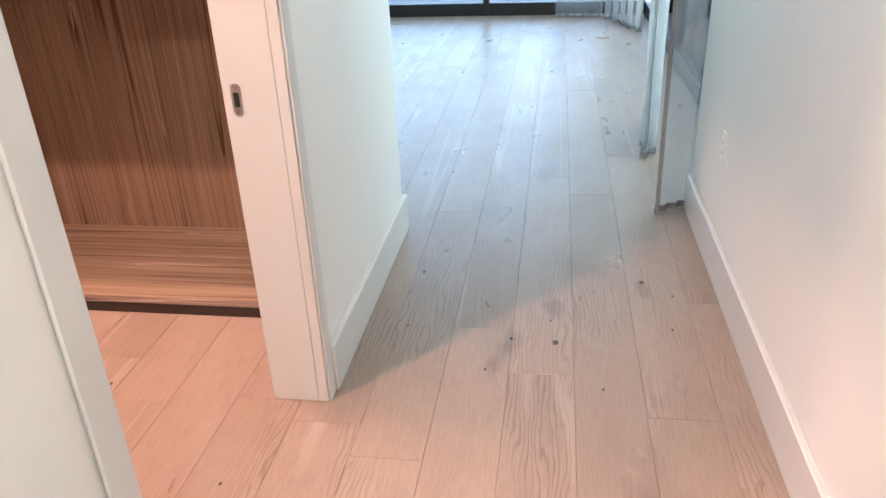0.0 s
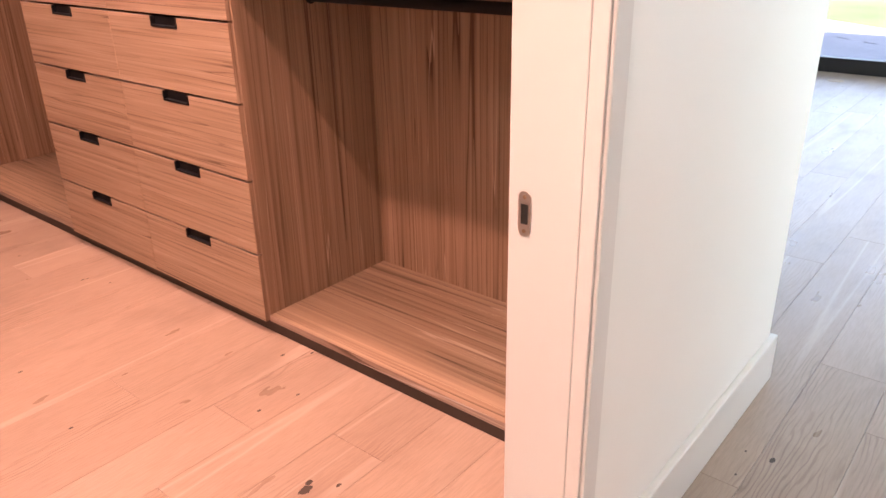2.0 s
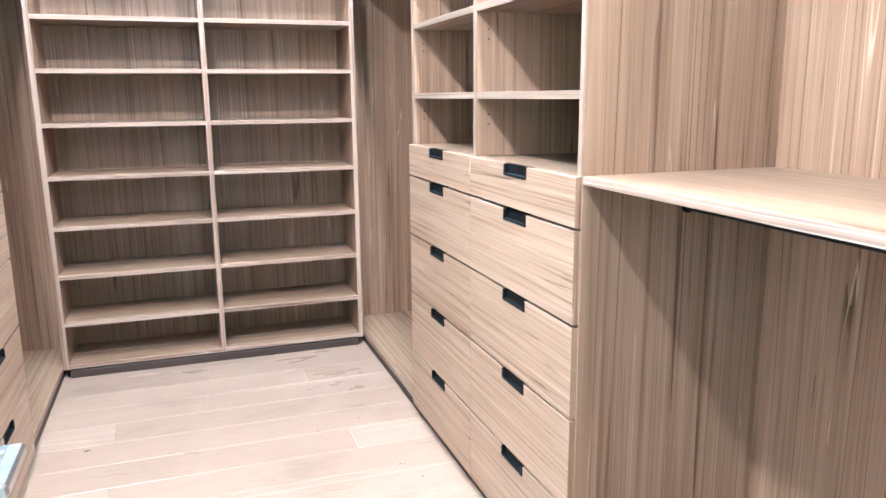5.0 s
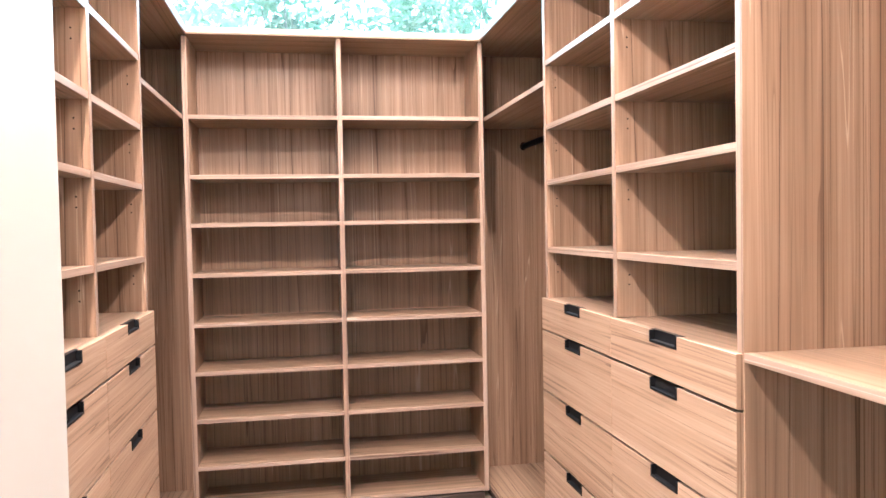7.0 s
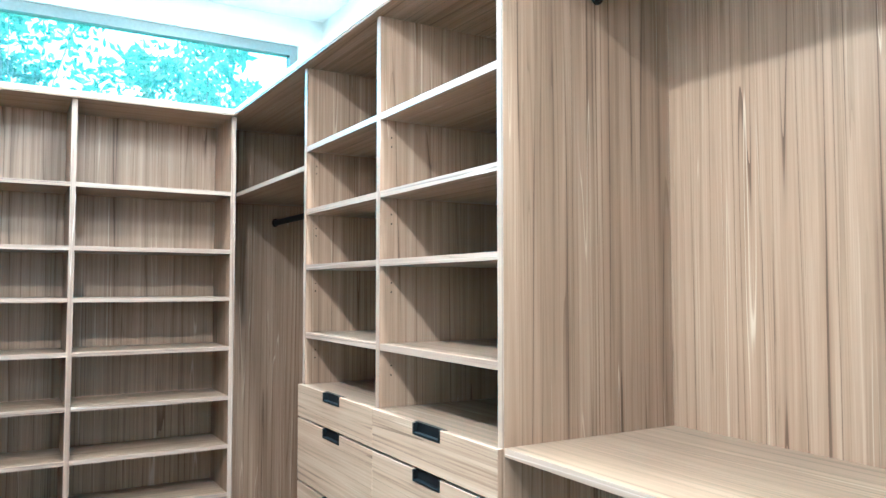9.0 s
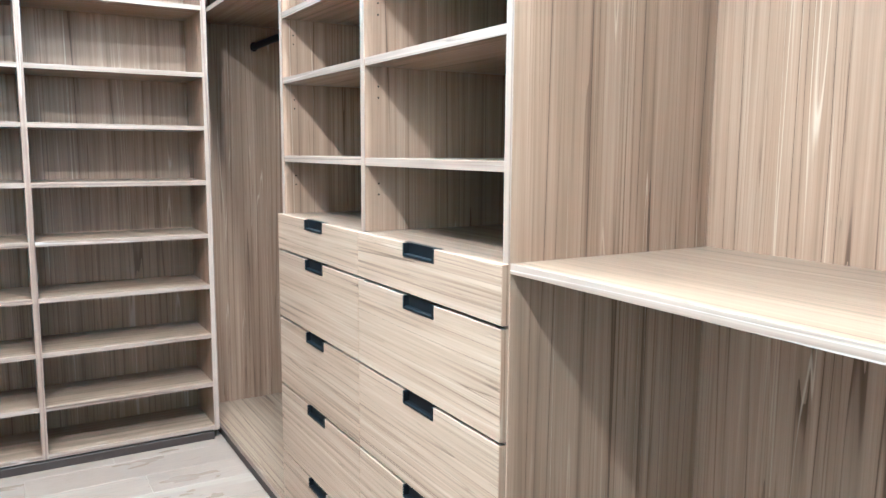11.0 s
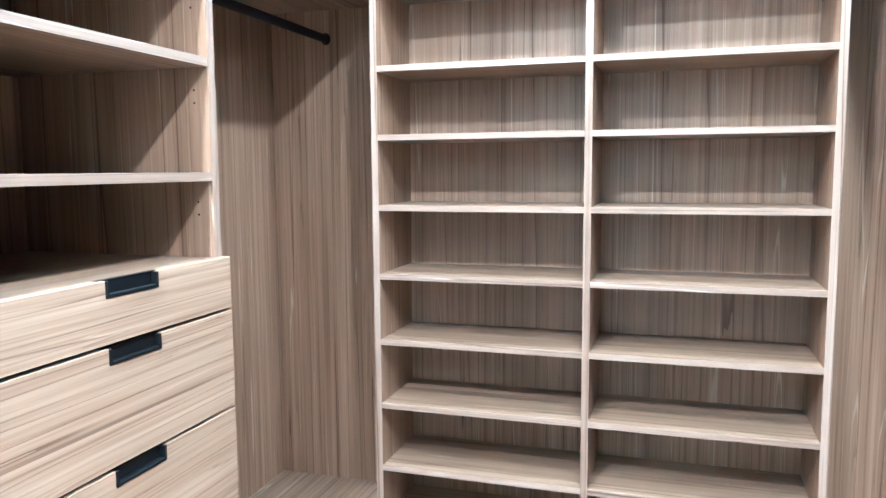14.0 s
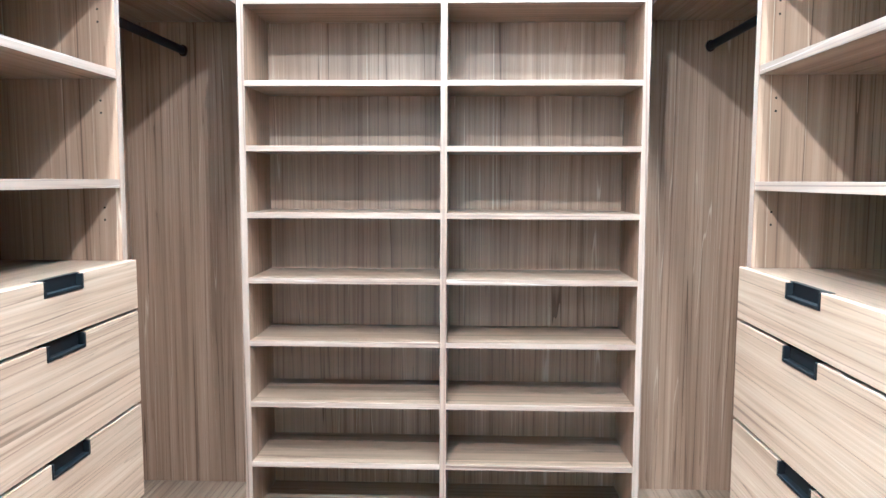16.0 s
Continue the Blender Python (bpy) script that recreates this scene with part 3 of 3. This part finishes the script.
def drawer_unit(x0, xm, x1, front, face, back, label):
    """Two columns of five drawers below open cubbies."""
    s = 1 if back > front else -1
    u = thing("drawer_unit", ((x0 + x1) / 2, front, 0), label, "cabinet", "drawer units")
    top = 1.247
    for x in (x0, xm - P / 2, x1 - P):
        p = part("upright" if x == xm - P / 2 else "side_panel", box(x, x + P, front + s * 0.001, back, BASE0 if x != xm - P / 2 else top, TOP0), WOOD_Z, u)
        part("edge_band", box(x, x + P, *sorted((front, front + s * 0.001)), top if x != x0 else BASE0, TOP0, 0.0004), EDGE_Z, p, "edge band with the light it catches put into its colour")
        for z in (1.372, 1.652, 1.885, 2.150):
            for dz in (-0.016, 0.016):
                for fy in (0.045,):
                    for xx in ((x + P,) if x == x0 else (x,) if x == x1 - P else (x, x + P)):
                        y = front + s * fy
                        part("pin_hole", rod_mesh((xx - 0.0004, y, z + dz), (xx + 0.0004, y, z + dz), 0.003, 8), HOLE, p)
    part("back_panel", box(x0, x1, back, back + s * 0.012, BASE0, TOP1, 0), WOOD_Z, u)
    part("top_panel", box(x0, x1, front - s * OVER, back, TOP0, TOP1), WOOD_X, u)
    part("top_trim", box(x0, x1, front - s * (OVER + 0.004), front - s * OVER, TOP0 + 0.009, TOP1 + 0.010), WHITE_TRIM, u, "thin white strip along the top front edge")
    part("drawer_cover", box(x0 + P, x1 - P, front - s * 0.001, back, top - 0.022, top), WOOD_X, u)
    # near-black sheet: the shade in the gaps between drawer fronts, put in as colour
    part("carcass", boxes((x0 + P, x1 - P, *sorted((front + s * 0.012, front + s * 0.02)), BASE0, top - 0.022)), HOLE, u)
    for a, b in ((x0 + P, xm - P / 2), (xm + P / 2, x1 - P)):
        for z in (1.452, 1.735, 1.968, 2.236):
            p = part("shelf", box(a, b, front + s * 0.003, back, z - S / 2, z + S / 2), WOOD_X, u)
            part("edge_band", box(a, b, *sorted((front + s * 0.002, front + s * 0.003)), z - S / 2, z + S / 2, 0.0004), EDGE_X, p, "edge band with the light it catches put into its colour")
    lines = (BASE0, 0.316, 0.588, 0.853, 1.112, top)
    gap = 0.004
    for c0, c1 in ((x0 - 0.004, xm), (xm, x1 - 0.002)):
        mid = (c0 + c1) / 2
        for k in range(5):
            h0, h1, z1 = mid - 0.080, mid + 0.080, lines[k + 1] - (gap if k < 4 else 0)
            d = part("drawer_front", drawer_front(c0 + 0.001, c1 - 0.001, face, front + s * 0.008, lines[k] + gap, z1, h0, h1, 0.036), WOOD_FRONT, u)
            ex = c1 - 0.001 if c0 == xm else c0 + 0.001
            part("edge_band", box(ex - 0.0007, ex + 0.0007, *sorted((face + s * 0.001, front + s * 0.008)), lines[k] + gap, z1, 0), WOOD_Z, d)
            part("drawer_pull", pull(h0 + 0.0003, h1 - 0.0003, face, s, z1, 0.036), BLACK, d, "black metal edge pull")
    part("kick_board", box(x0, x1, front + s * 0.006, front + s * 0.022, 0, BASE0, 0), SHADED_KICK, u)
    return u


R0, RM, R1 = -3.520, -2.792, -2.054
L0, LM, L1 = -3.578, -2.858, -2.200
shelf_unit()
drawer_unit(R0, RM, R1, FY, FD, BACK_Y, "wood-grained cabinet with ten closed drawers below empty cubbies")
drawer_unit(L0, LM, L1, LY, LD, LBACK_Y, "wood-grained cabinet with ten closed drawers below empty cubbies")
hanging_unit(R1, IN_X - 0.02, FY, BACK_Y, (1.250,), ((2.62, 1.163), (2.62, 2.470)), "empty double hanging bay with a middle shelf and black rods", left_panel=False)
hanging_unit(END_BACK, R0, FY, BACK_Y, (2.170,), ((2.62, 2.040),), "empty corner hanging bay with a black rod and top shelf", right_panel=False)
hanging_unit(END_BACK, L0, LY, LBACK_Y, (2.170,), ((0.33, 2.026),), "empty corner hanging bay with a black rod and top shelf", right_panel=False)

# ---- open closet door ----
door = thing("door_1", (IN_X, DOOR_Y0 + 0.005, 0), "white flush door standing open into the closet", "door", kind="structure")
DW, DT = 0.875, 0.045
leaf = part("door_leaf", box(IN_X - DW, IN_X, DOOR_Y0 + 0.005, DOOR_Y0 + 0.005 + DT, 0.008, DOOR_H - 0.03, 0.002), WHITE_TRIM, door)
HX, HY, HZ = IN_X - DW + 0.065, DOOR_Y0 + 0.005 + DT, 0.968
part("rose", rod_mesh((HX, HY, HZ), (HX, HY + 0.009, HZ), 0.026, 28), STEEL, door, "round satin nickel rose")
lever = part("lever_handle", merge(box(HX - 0.011, HX + 0.013, HY + 0.008, HY + 0.118, HZ - 0.010, HZ + 0.010, 0.003), box(HX - 0.011, HX + 0.118, HY + 0.114, HY + 0.138, HZ - 0.010, HZ + 0.010, 0.004)), STEEL, door, "satin nickel lever handle")
for hz in (0.25, 1.2, 2.15):
    part("hinge", rod_mesh((IN_X + 0.004, DOOR_Y0 + 0.03, hz - 0.05), (IN_X + 0.004, DOOR_Y0 + 0.03, hz + 0.05), 0.006, 12), STEEL, door)

door.rotation_euler.z = radians(0.5)

# ---- hall and bedroom things ----
OY, OZ = 2.86, 0.475
outlet = thing("wall_outlet", (HALL_R, OY, OZ), "white wall outlet plate on the hall wall", "outlet")
part("cover_plate", box(HALL_R - 0.006, HALL_R, OY - 0.036, OY + 0.036, OZ - 0.058, OZ + 0.058, 0.002), PLATE, outlet)
part("socket", box(HALL_R - 0.008, HALL_R - 0.005, OY - 0.017, OY + 0.017, OZ - 0.034, OZ + 0.034, 0.001), PLATE, outlet)
for dz in (-0.019, 0.019):
    part("slot", boxes((HALL_R - 0.0085, HALL_R - 0.0075, OY - 0.007, OY - 0.004, OZ + dz - 0.005, OZ + dz + 0.005), (HALL_R - 0.0085, HALL_R - 0.0075, OY + 0.004, OY + 0.007, OZ + dz - 0.005, OZ + dz + 0.005)), HOLE, outlet)


def curtain(path, height, label, waves, depth, seed):
    """Sheer hanging cloth along a line of two points, in soft folds."""
    rng = random.Random(seed)
    (xa, ya), (xb, yb) = path
    run = Vector((xb - xa, yb - ya, 0))
    across = Vector((-run.y, run.x, 0)).normalized()
    c = thing("curtain", ((xa + xb) / 2, (ya + yb) / 2, 0.006), label, "curtain", "sheer curtains")
    bm = bmesh.new()
    n, rows = waves * 12, 14
    phase = [rng.uniform(-0.5, 0.5) for _ in range(waves + 2)]
    grid = []
    for r in range(rows + 1):
        z = 0.006 + (height - 0.006) * r / rows
        row = []
        for k in range(n + 1):
            u = k / n
            w = u * waves
            amp = depth * (0.75 + 0.5 * phase[int(w)]) * (1.0 + 0.25 * (1 - r / rows))
            off = amp * math.sin(math.tau * w + 0.6 * phase[int(w) + 1]) + 0.012 * math.sin(3 * math.tau * w + r * 0.3)
            p = Vector((xa, ya, z)) + run * u + across * off
            row.append(bm.verts.new(p))
        grid.append(row)
    for r in range(rows):
        for k in range(n):
            bm.faces.new((grid[r][k], grid[r][k + 1], grid[r + 1][k + 1], grid[r + 1][k]))
    for f in bm.faces:
        f.smooth = True
    feet = [v.co.copy() for v in grid[0]]
    rim = [row[0].co.copy() for row in grid]
    cloth = part("cloth", bm, SHEER, c)
    cloth.modifiers.new("thickness", "SOLIDIFY").thickness = 0.0012
    hem = bmesh.new()
    low = [(hem.verts.new(v), hem.verts.new(v + Vector((0, 0, 0.03)))) for v in feet]
    for (a0, a1), (b0, b1) in zip(low, low[1:]):
        hem.faces.new((a0, b0, b1, a1))
    part("hem", hem, HEM, c).modifiers.new("thickness", "SOLIDIFY").thickness = 0.004
    side = bmesh.new()
    edge_dir = run.normalized() * 0.022
    ladder = [(side.verts.new(v), side.verts.new(v + edge_dir)) for v in rim]
    for (a0, a1), (b0, b1) in zip(ladder, ladder[1:]):
        side.faces.new((a0, a1, b1, b0))
    part("side_hem", side, HEM, c).modifiers.new("thickness", "SOLIDIFY").thickness = 0.004
    return c


curtain(((0.585, 3.317), (0.738, 3.42)), 2.9, "sheer white curtain end hanging at the hall corner", 1, 0.004, 1)
curtain(((0.63, 4.06), (0.68, 4.65)), 2.9, "sheer white curtain gathered beside the glazing", 4, 0.035, 2)
curtain(((0.92, 7.62), (0.62, 8.50)), 2.9, "sheer white curtain gathered in the bedroom corner", 5, 0.05, 3)
curtain(((0.60, 8.56), (0.10, 8.60)), 2.9, "sheer white curtain drawn partly across the glass", 2, 0.015, 4)
track = thing("curtain_track", (0.66, 5.8, 2.9), "slim white curtain track under the bedroom ceiling", "curtain track")
part("rail", box(0.58, 0.80, 3.3, 8.66, 2.9, 3.0), WHITE_TRIM, track)
part("rail", box(-3.0, 0.58, 8.46, 8.66, 2.9, 3.0), WHITE_TRIM, track)


def floor_outlet(x, y):
    o = thing("floor_outlet", (x, y, 0), "round bronze floor outlet cover in the oak planks", "floor outlet", "floor outlets")
    part("ring", rod_mesh((x, y, 0), (x, y, 0.003), 0.068, 32), BRASS, o)
    part("lid", rod_mesh((x, y, 0.003), (x, y, 0.005), 0.052, 32), BRASS, o)


floor_outlet(-1.59, 8.32)
floor_outlet(0.55, 7.43)


def downlight(x, y, z, watts, color=LAMP_COLOR):
    d = thing("downlight", (x, y, z), "round white recessed ceiling downlight", "ceiling light", "downlights")
    bm = bmesh.new()
    for r, zz in ((0.104, z - 0.001), (0.102, z - 0.006), (0.086, z - 0.006), (0.085, z - 0.002)):
        for k in range(28):
            a = math.tau * k / 28
            bm.verts.new((x + r * math.cos(a), y + r * math.sin(a), zz))
    bm.verts.ensure_lookup_table()
    for q in range(3):
        for k in range(28):
            n = (k + 1) % 28
            bm.faces.new([bm.verts[i] for i in (q * 28 + k, q * 28 + n, q * 28 + 28 + n, q * 28 + 28 + k)])
    part("trim_ring", bm, WHITE_TRIM, d)
    disc_lamp(x, y, z - 0.004, watts, color)


for x, y, share in ((-1.45, 0.85, 1.75), (-1.45, 2.15, 0.5), (-2.6, 0.84, 0.28), (-2.6, 2.13, 0.9), (-3.9, 0.84, 0.4), (-3.9, 2.13, 0.52)):
    downlight(x, y, CEIL, CLOSET_W * share)
downlight(0.12, -0.3, HALL_CEIL, HALL_W, HALL_COLOR)

# ---- outside ----
solid("ground", boxes((-400, 400, -400, 400, -0.9, -0.6)), LAWN, "sunlit green lawn", "lawn")
ter = bmesh.new()
pts = [(-9, BED_Y1 + 0.1), (2.4, BED_Y1 + 0.1), (2.4, 9.25), (-9, 17.7)]
lo = [ter.verts.new((x, y, -0.6)) for x, y in pts]
hi = [ter.verts.new((x, y, -0.04)) for x, y in pts]
ter.faces.new(hi)
ter.faces.new(lo[::-1])
for k in range(4):
    n = (k + 1) % 4
    ter.faces.new((lo[k], lo[n], hi[n], hi[k]))
solid("pavement", ter, PAVING, "pale grey terrace paving outside the glass doors", "terrace")
drain = thing("slot_drain", (-2.0, 10.7, -0.04), "line of dark drain slots across the terrace", "drain")
for k in range(20):
    cx, cy = 1.0 - 0.36 * k, 9.03 + 0.259 * k
    slot = box(-0.105, 0.105, -0.018, 0.018, 0.0, 0.0035, 0)
    slot.transform(Matrix.Translation((cx, cy, -0.041)) @ Matrix.Rotation(-0.624, 4, "Z"))
    part("slot", slot, FRAME_BLACK, drain)


# bright hazy distance behind the trees
HAZE, haze_nt, haze_bsdf = material("bright_haze")
haze_bsdf.inputs["Base Color"].default_value = (0.8, 0.8, 0.8, 1)
haze_bsdf.inputs["Emission Color"].default_value = (1.0, 0.93, 0.86, 1)
haze_bsdf.inputs["Emission Strength"].default_value = 1.1
solid("backdrop", boxes((-70.5, -70, -70, 80, -0.6, 45)), HAZE, "bright hazy sky behind the trees", "sky")


def leaf_cloud(rng, blobs, count, size):
    """Many small bent leaves scattered through overlapping clumps."""
    verts, faces = [], []
    for _ in range(count):
        cx, cy, cz, r = rng.choice(blobs)
        d = Vector((rng.gauss(0, 1), rng.gauss(0, 1), rng.gauss(0, 1))).normalized() * r * rng.uniform(0.45, 1.0)
        c = Vector((cx, cy, cz)) + d
        a = Vector((rng.gauss(0, 1), rng.gauss(0, 1), rng.gauss(0, 1))).normalized()
        b = a.orthogonal().normalized()
        l = size * rng.uniform(0.6, 1.4)
        n = len(verts)
        verts += [c - a * l, c + b * l * 0.45, c + a * l, c - b * l * 0.45]
        faces.append((n, n + 1, n + 2, n + 3))
    return verts, faces


def tree(x, y, z, height, seed):
    rng = random.Random(seed)
    t = thing("tree", (x, y, z), "leafy green tree beyond the high window", "tree", "trees outside")
    trunk = bmesh.new()
    bmesh.ops.create_cone(trunk, cap_ends=True, segments=12, radius1=0.12, radius2=0.04, depth=height * 0.56)
    trunk.transform(Matrix.Translation((x, y, z + height * 0.28)))
    blobs, limbs = [], [trunk]
    for k in range(14):
        a = rng.uniform(0, math.tau)
        h = z + height * rng.uniform(0.38, 0.95)
        r = rng.uniform(0.5, 1.5)
        px, py = x + r * math.cos(a), y + r * math.sin(a)
        blobs.append((px, py, h, rng.uniform(0.3, 0.75)))
        limbs.append(rod_mesh((x, y, min(h - 0.6, z + height * 0.5)), (px, py, h), 0.006, 7))
    part("trunk", merge(*limbs), BARK, t)
    verts, faces = leaf_cloud(rng, blobs, 5200, 0.065)
    me = bpy.data.meshes.new("crown")
    me.from_pydata([v - Vector((x, y, z)) for v in verts], [], faces)
    me.materials.append(LEAVES)
    crown = new("crown", me)
    crown.parent = t


for k, (tx, ty) in enumerate(((-10.2, -1.2), (-9.6, 1.2), (-10.4, 3.4), (-11.6, 0.2), (-11.8, 5.4))):
    tree(tx, ty, -0.6, 5.6 + 0.5 * (k % 3), 10 + k)


def shrub(x, y, seed):
    rng = random.Random(seed)
    s = thing("shrub", (x, y, -0.6), "small dark green shrub at the terrace edge", "shrub", "terrace shrubs")
    blobs = [(x + rng.uniform(-0.06, 0.06), y + rng.uniform(-0.06, 0.06), -0.6 + rng.uniform(0.2, 0.72), 0.09) for _ in range(7)]
    verts, faces = leaf_cloud(rng, blobs, 190, 0.028)
    me = bpy.data.meshes.new("leaves")
    me.from_pydata([v - Vector((x, y, -0.6)) for v in verts], [], faces)
    me.materials.append(LEAVES_DARK)
    ob = new("leaves", me)
    ob.parent = s
    part("stem", rod_mesh((x, y, -0.6), (x, y, 0.0), 0.015, 7), BARK, s)


for k, sx in enumerate((-0.75, -0.55, -0.36, -0.02, 0.05, 0.35)):
    shrub(sx, 11.2 - 0.74 * sx, 40 + k)

# ---- oak planks ----
floor = thing("floor", (-0.3, 1.4, -0.0195), "pale matt oak plank floor with knots", "floor", kind="structure")
PW, PX = 0.204, 0.206
prng = random.Random(7)
# end joints of the planks, by row
JOINTS = {-5: 1.853, -4: 2.526, -2: 2.985, -1: 2.05, 0: 3.53, 1: 1.87, 2: 2.53}


def plank(x0, x1, y0, y1):
    bm = bmesh.new()
    e, top, bottom = 0.0009, 0.0, -0.0185
    g = 0.0003
    x0, x1, y0, y1 = x0 + g, x1 - g, y0 + g, y1 - g
    lo = [bm.verts.new((x, y, bottom)) for x, y in ((x0, y0), (x1, y0), (x1, y1), (x0, y1))]
    mid = [bm.verts.new((x, y, top - e)) for x, y in ((x0, y0), (x1, y0), (x1, y1), (x0, y1))]
    hi = [bm.verts.new((x, y, top)) for x, y in ((x0 + e, y0 + e), (x1 - e, y0 + e), (x1 - e, y1 - e), (x0 + e, y1 - e))]
    bm.faces.new(hi)
    for a, b in ((lo, mid), (mid, hi)):
        for k in range(4):
            n = (k + 1) % 4
            bm.faces.new((a[k], a[n], b[n], b[k]))
    part("plank", bm, OAK, floor)


k0 = int(math.floor((WALL_END - PX) / PW))
k1 = int(math.ceil((BED_X1 - PX) / PW))
for k in range(k0, k1 + 1):
    a, b = PX + k * PW, PX + (k + 1) * PW
    a, b = max(a, WALL_END), min(b, BED_X1)
    if b - a < 0.01:
        continue
    c = (a + b) / 2
    if c < IN_X - 0.05:
        spans = [(LBACK_Y - 0.02, BACK_Y + 0.03)] + ([(BED_Y0, BED_Y1)] if c > BX0 else [])
    elif c < OUT_X + 0.05:
        spans = [(-1.6, BED_Y1)]
    elif c < HALL_R:
        spans = [(-1.6, BED_Y1)]
    else:
        spans = [(3.42, BED_Y1)]
    for y0, y1 in spans:
        y = y0 - prng.uniform(0.0, 1.4)
        if k in JOINTS and y0 < JOINTS[k] < y1:
            y = JOINTS[k]
            while y > y0:
                y -= prng.uniform(1.3, 2.3)
            stops = [JOINTS[k]]
        else:
            stops = []
        while y < y1:
            n = y + prng.uniform(1.3, 2.3)
            for stop in stops:
                if y < stop - 0.3 and n > stop - 0.3:
                    n = stop
            s0, s1 = max(y, y0), min(n, y1)
            if y1 - s1 < 0.25:
                s1, n = y1, y1
            if s1 - s0 > 0.05:
                plank(a, b, s0, s1)
            y = n

# knots in the planks: place and half-length
KNOTS = (
    (-1.891, 2.215, 0.009), (-1.821, 2.289, 0.008), (-1.693, 1.957, 0.008), (-1.663, 2.09, 0.007),
    (-2.076, 1.548, 0.008), (-2.524, 1.591, 0.009), (-3.064, 2.082, 0.008), (-2.942, 2.14, 0.006),
    (-3.621, 2.181, 0.006), (-1.249, 1.878, 0.01), (-1.306, 1.81, 0.024), (-1.321, 1.836, 0.014),
    (-4.068, 1.4, 0.009), (-3.627, 0.876, 0.014), (-3.876, 1.562, 0.006), (-3.555, 2.025, 0.008),
    (-3.483, 1.824, 0.007), (-3.06, 2.1, 0.007), (-0.372, 2.694, 0.014), (-0.443, 2.688, 0.005),
    (-0.431, 2.575, 0.005), (-0.365, 2.297, 0.007), (0.467, 2.668, 0.015), (0.569, 2.572, 0.008),
    (0.54, 2.342, 0.008), (0.148, 2.231, 0.017), (0.131, 2.368, 0.007), (0, 2.244, 0.01),
    (-0.072, 2.061, 0.007), (0.293, 1.988, 0.008), (-0.717, 1.493, 0.008),
)
krng = random.Random(3)
for kx, ky, kr in KNOTS:
    bm = bmesh.new()
    n = 14
    ring = []
    for i in range(n):
        a = math.tau * i / n
        r = kr * krng.uniform(0.75, 1.1)
        ring.append(bm.verts.new((kx + 0.62 * r * math.cos(a), ky + r * math.sin(a), 0.0006)))
    mid = bm.verts.new((kx, ky, 0.0003))
    for i in range(n):
        bm.faces.new((mid, ring[i], ring[(i + 1) % n]))
    part("knot", bm, KNOT, floor)
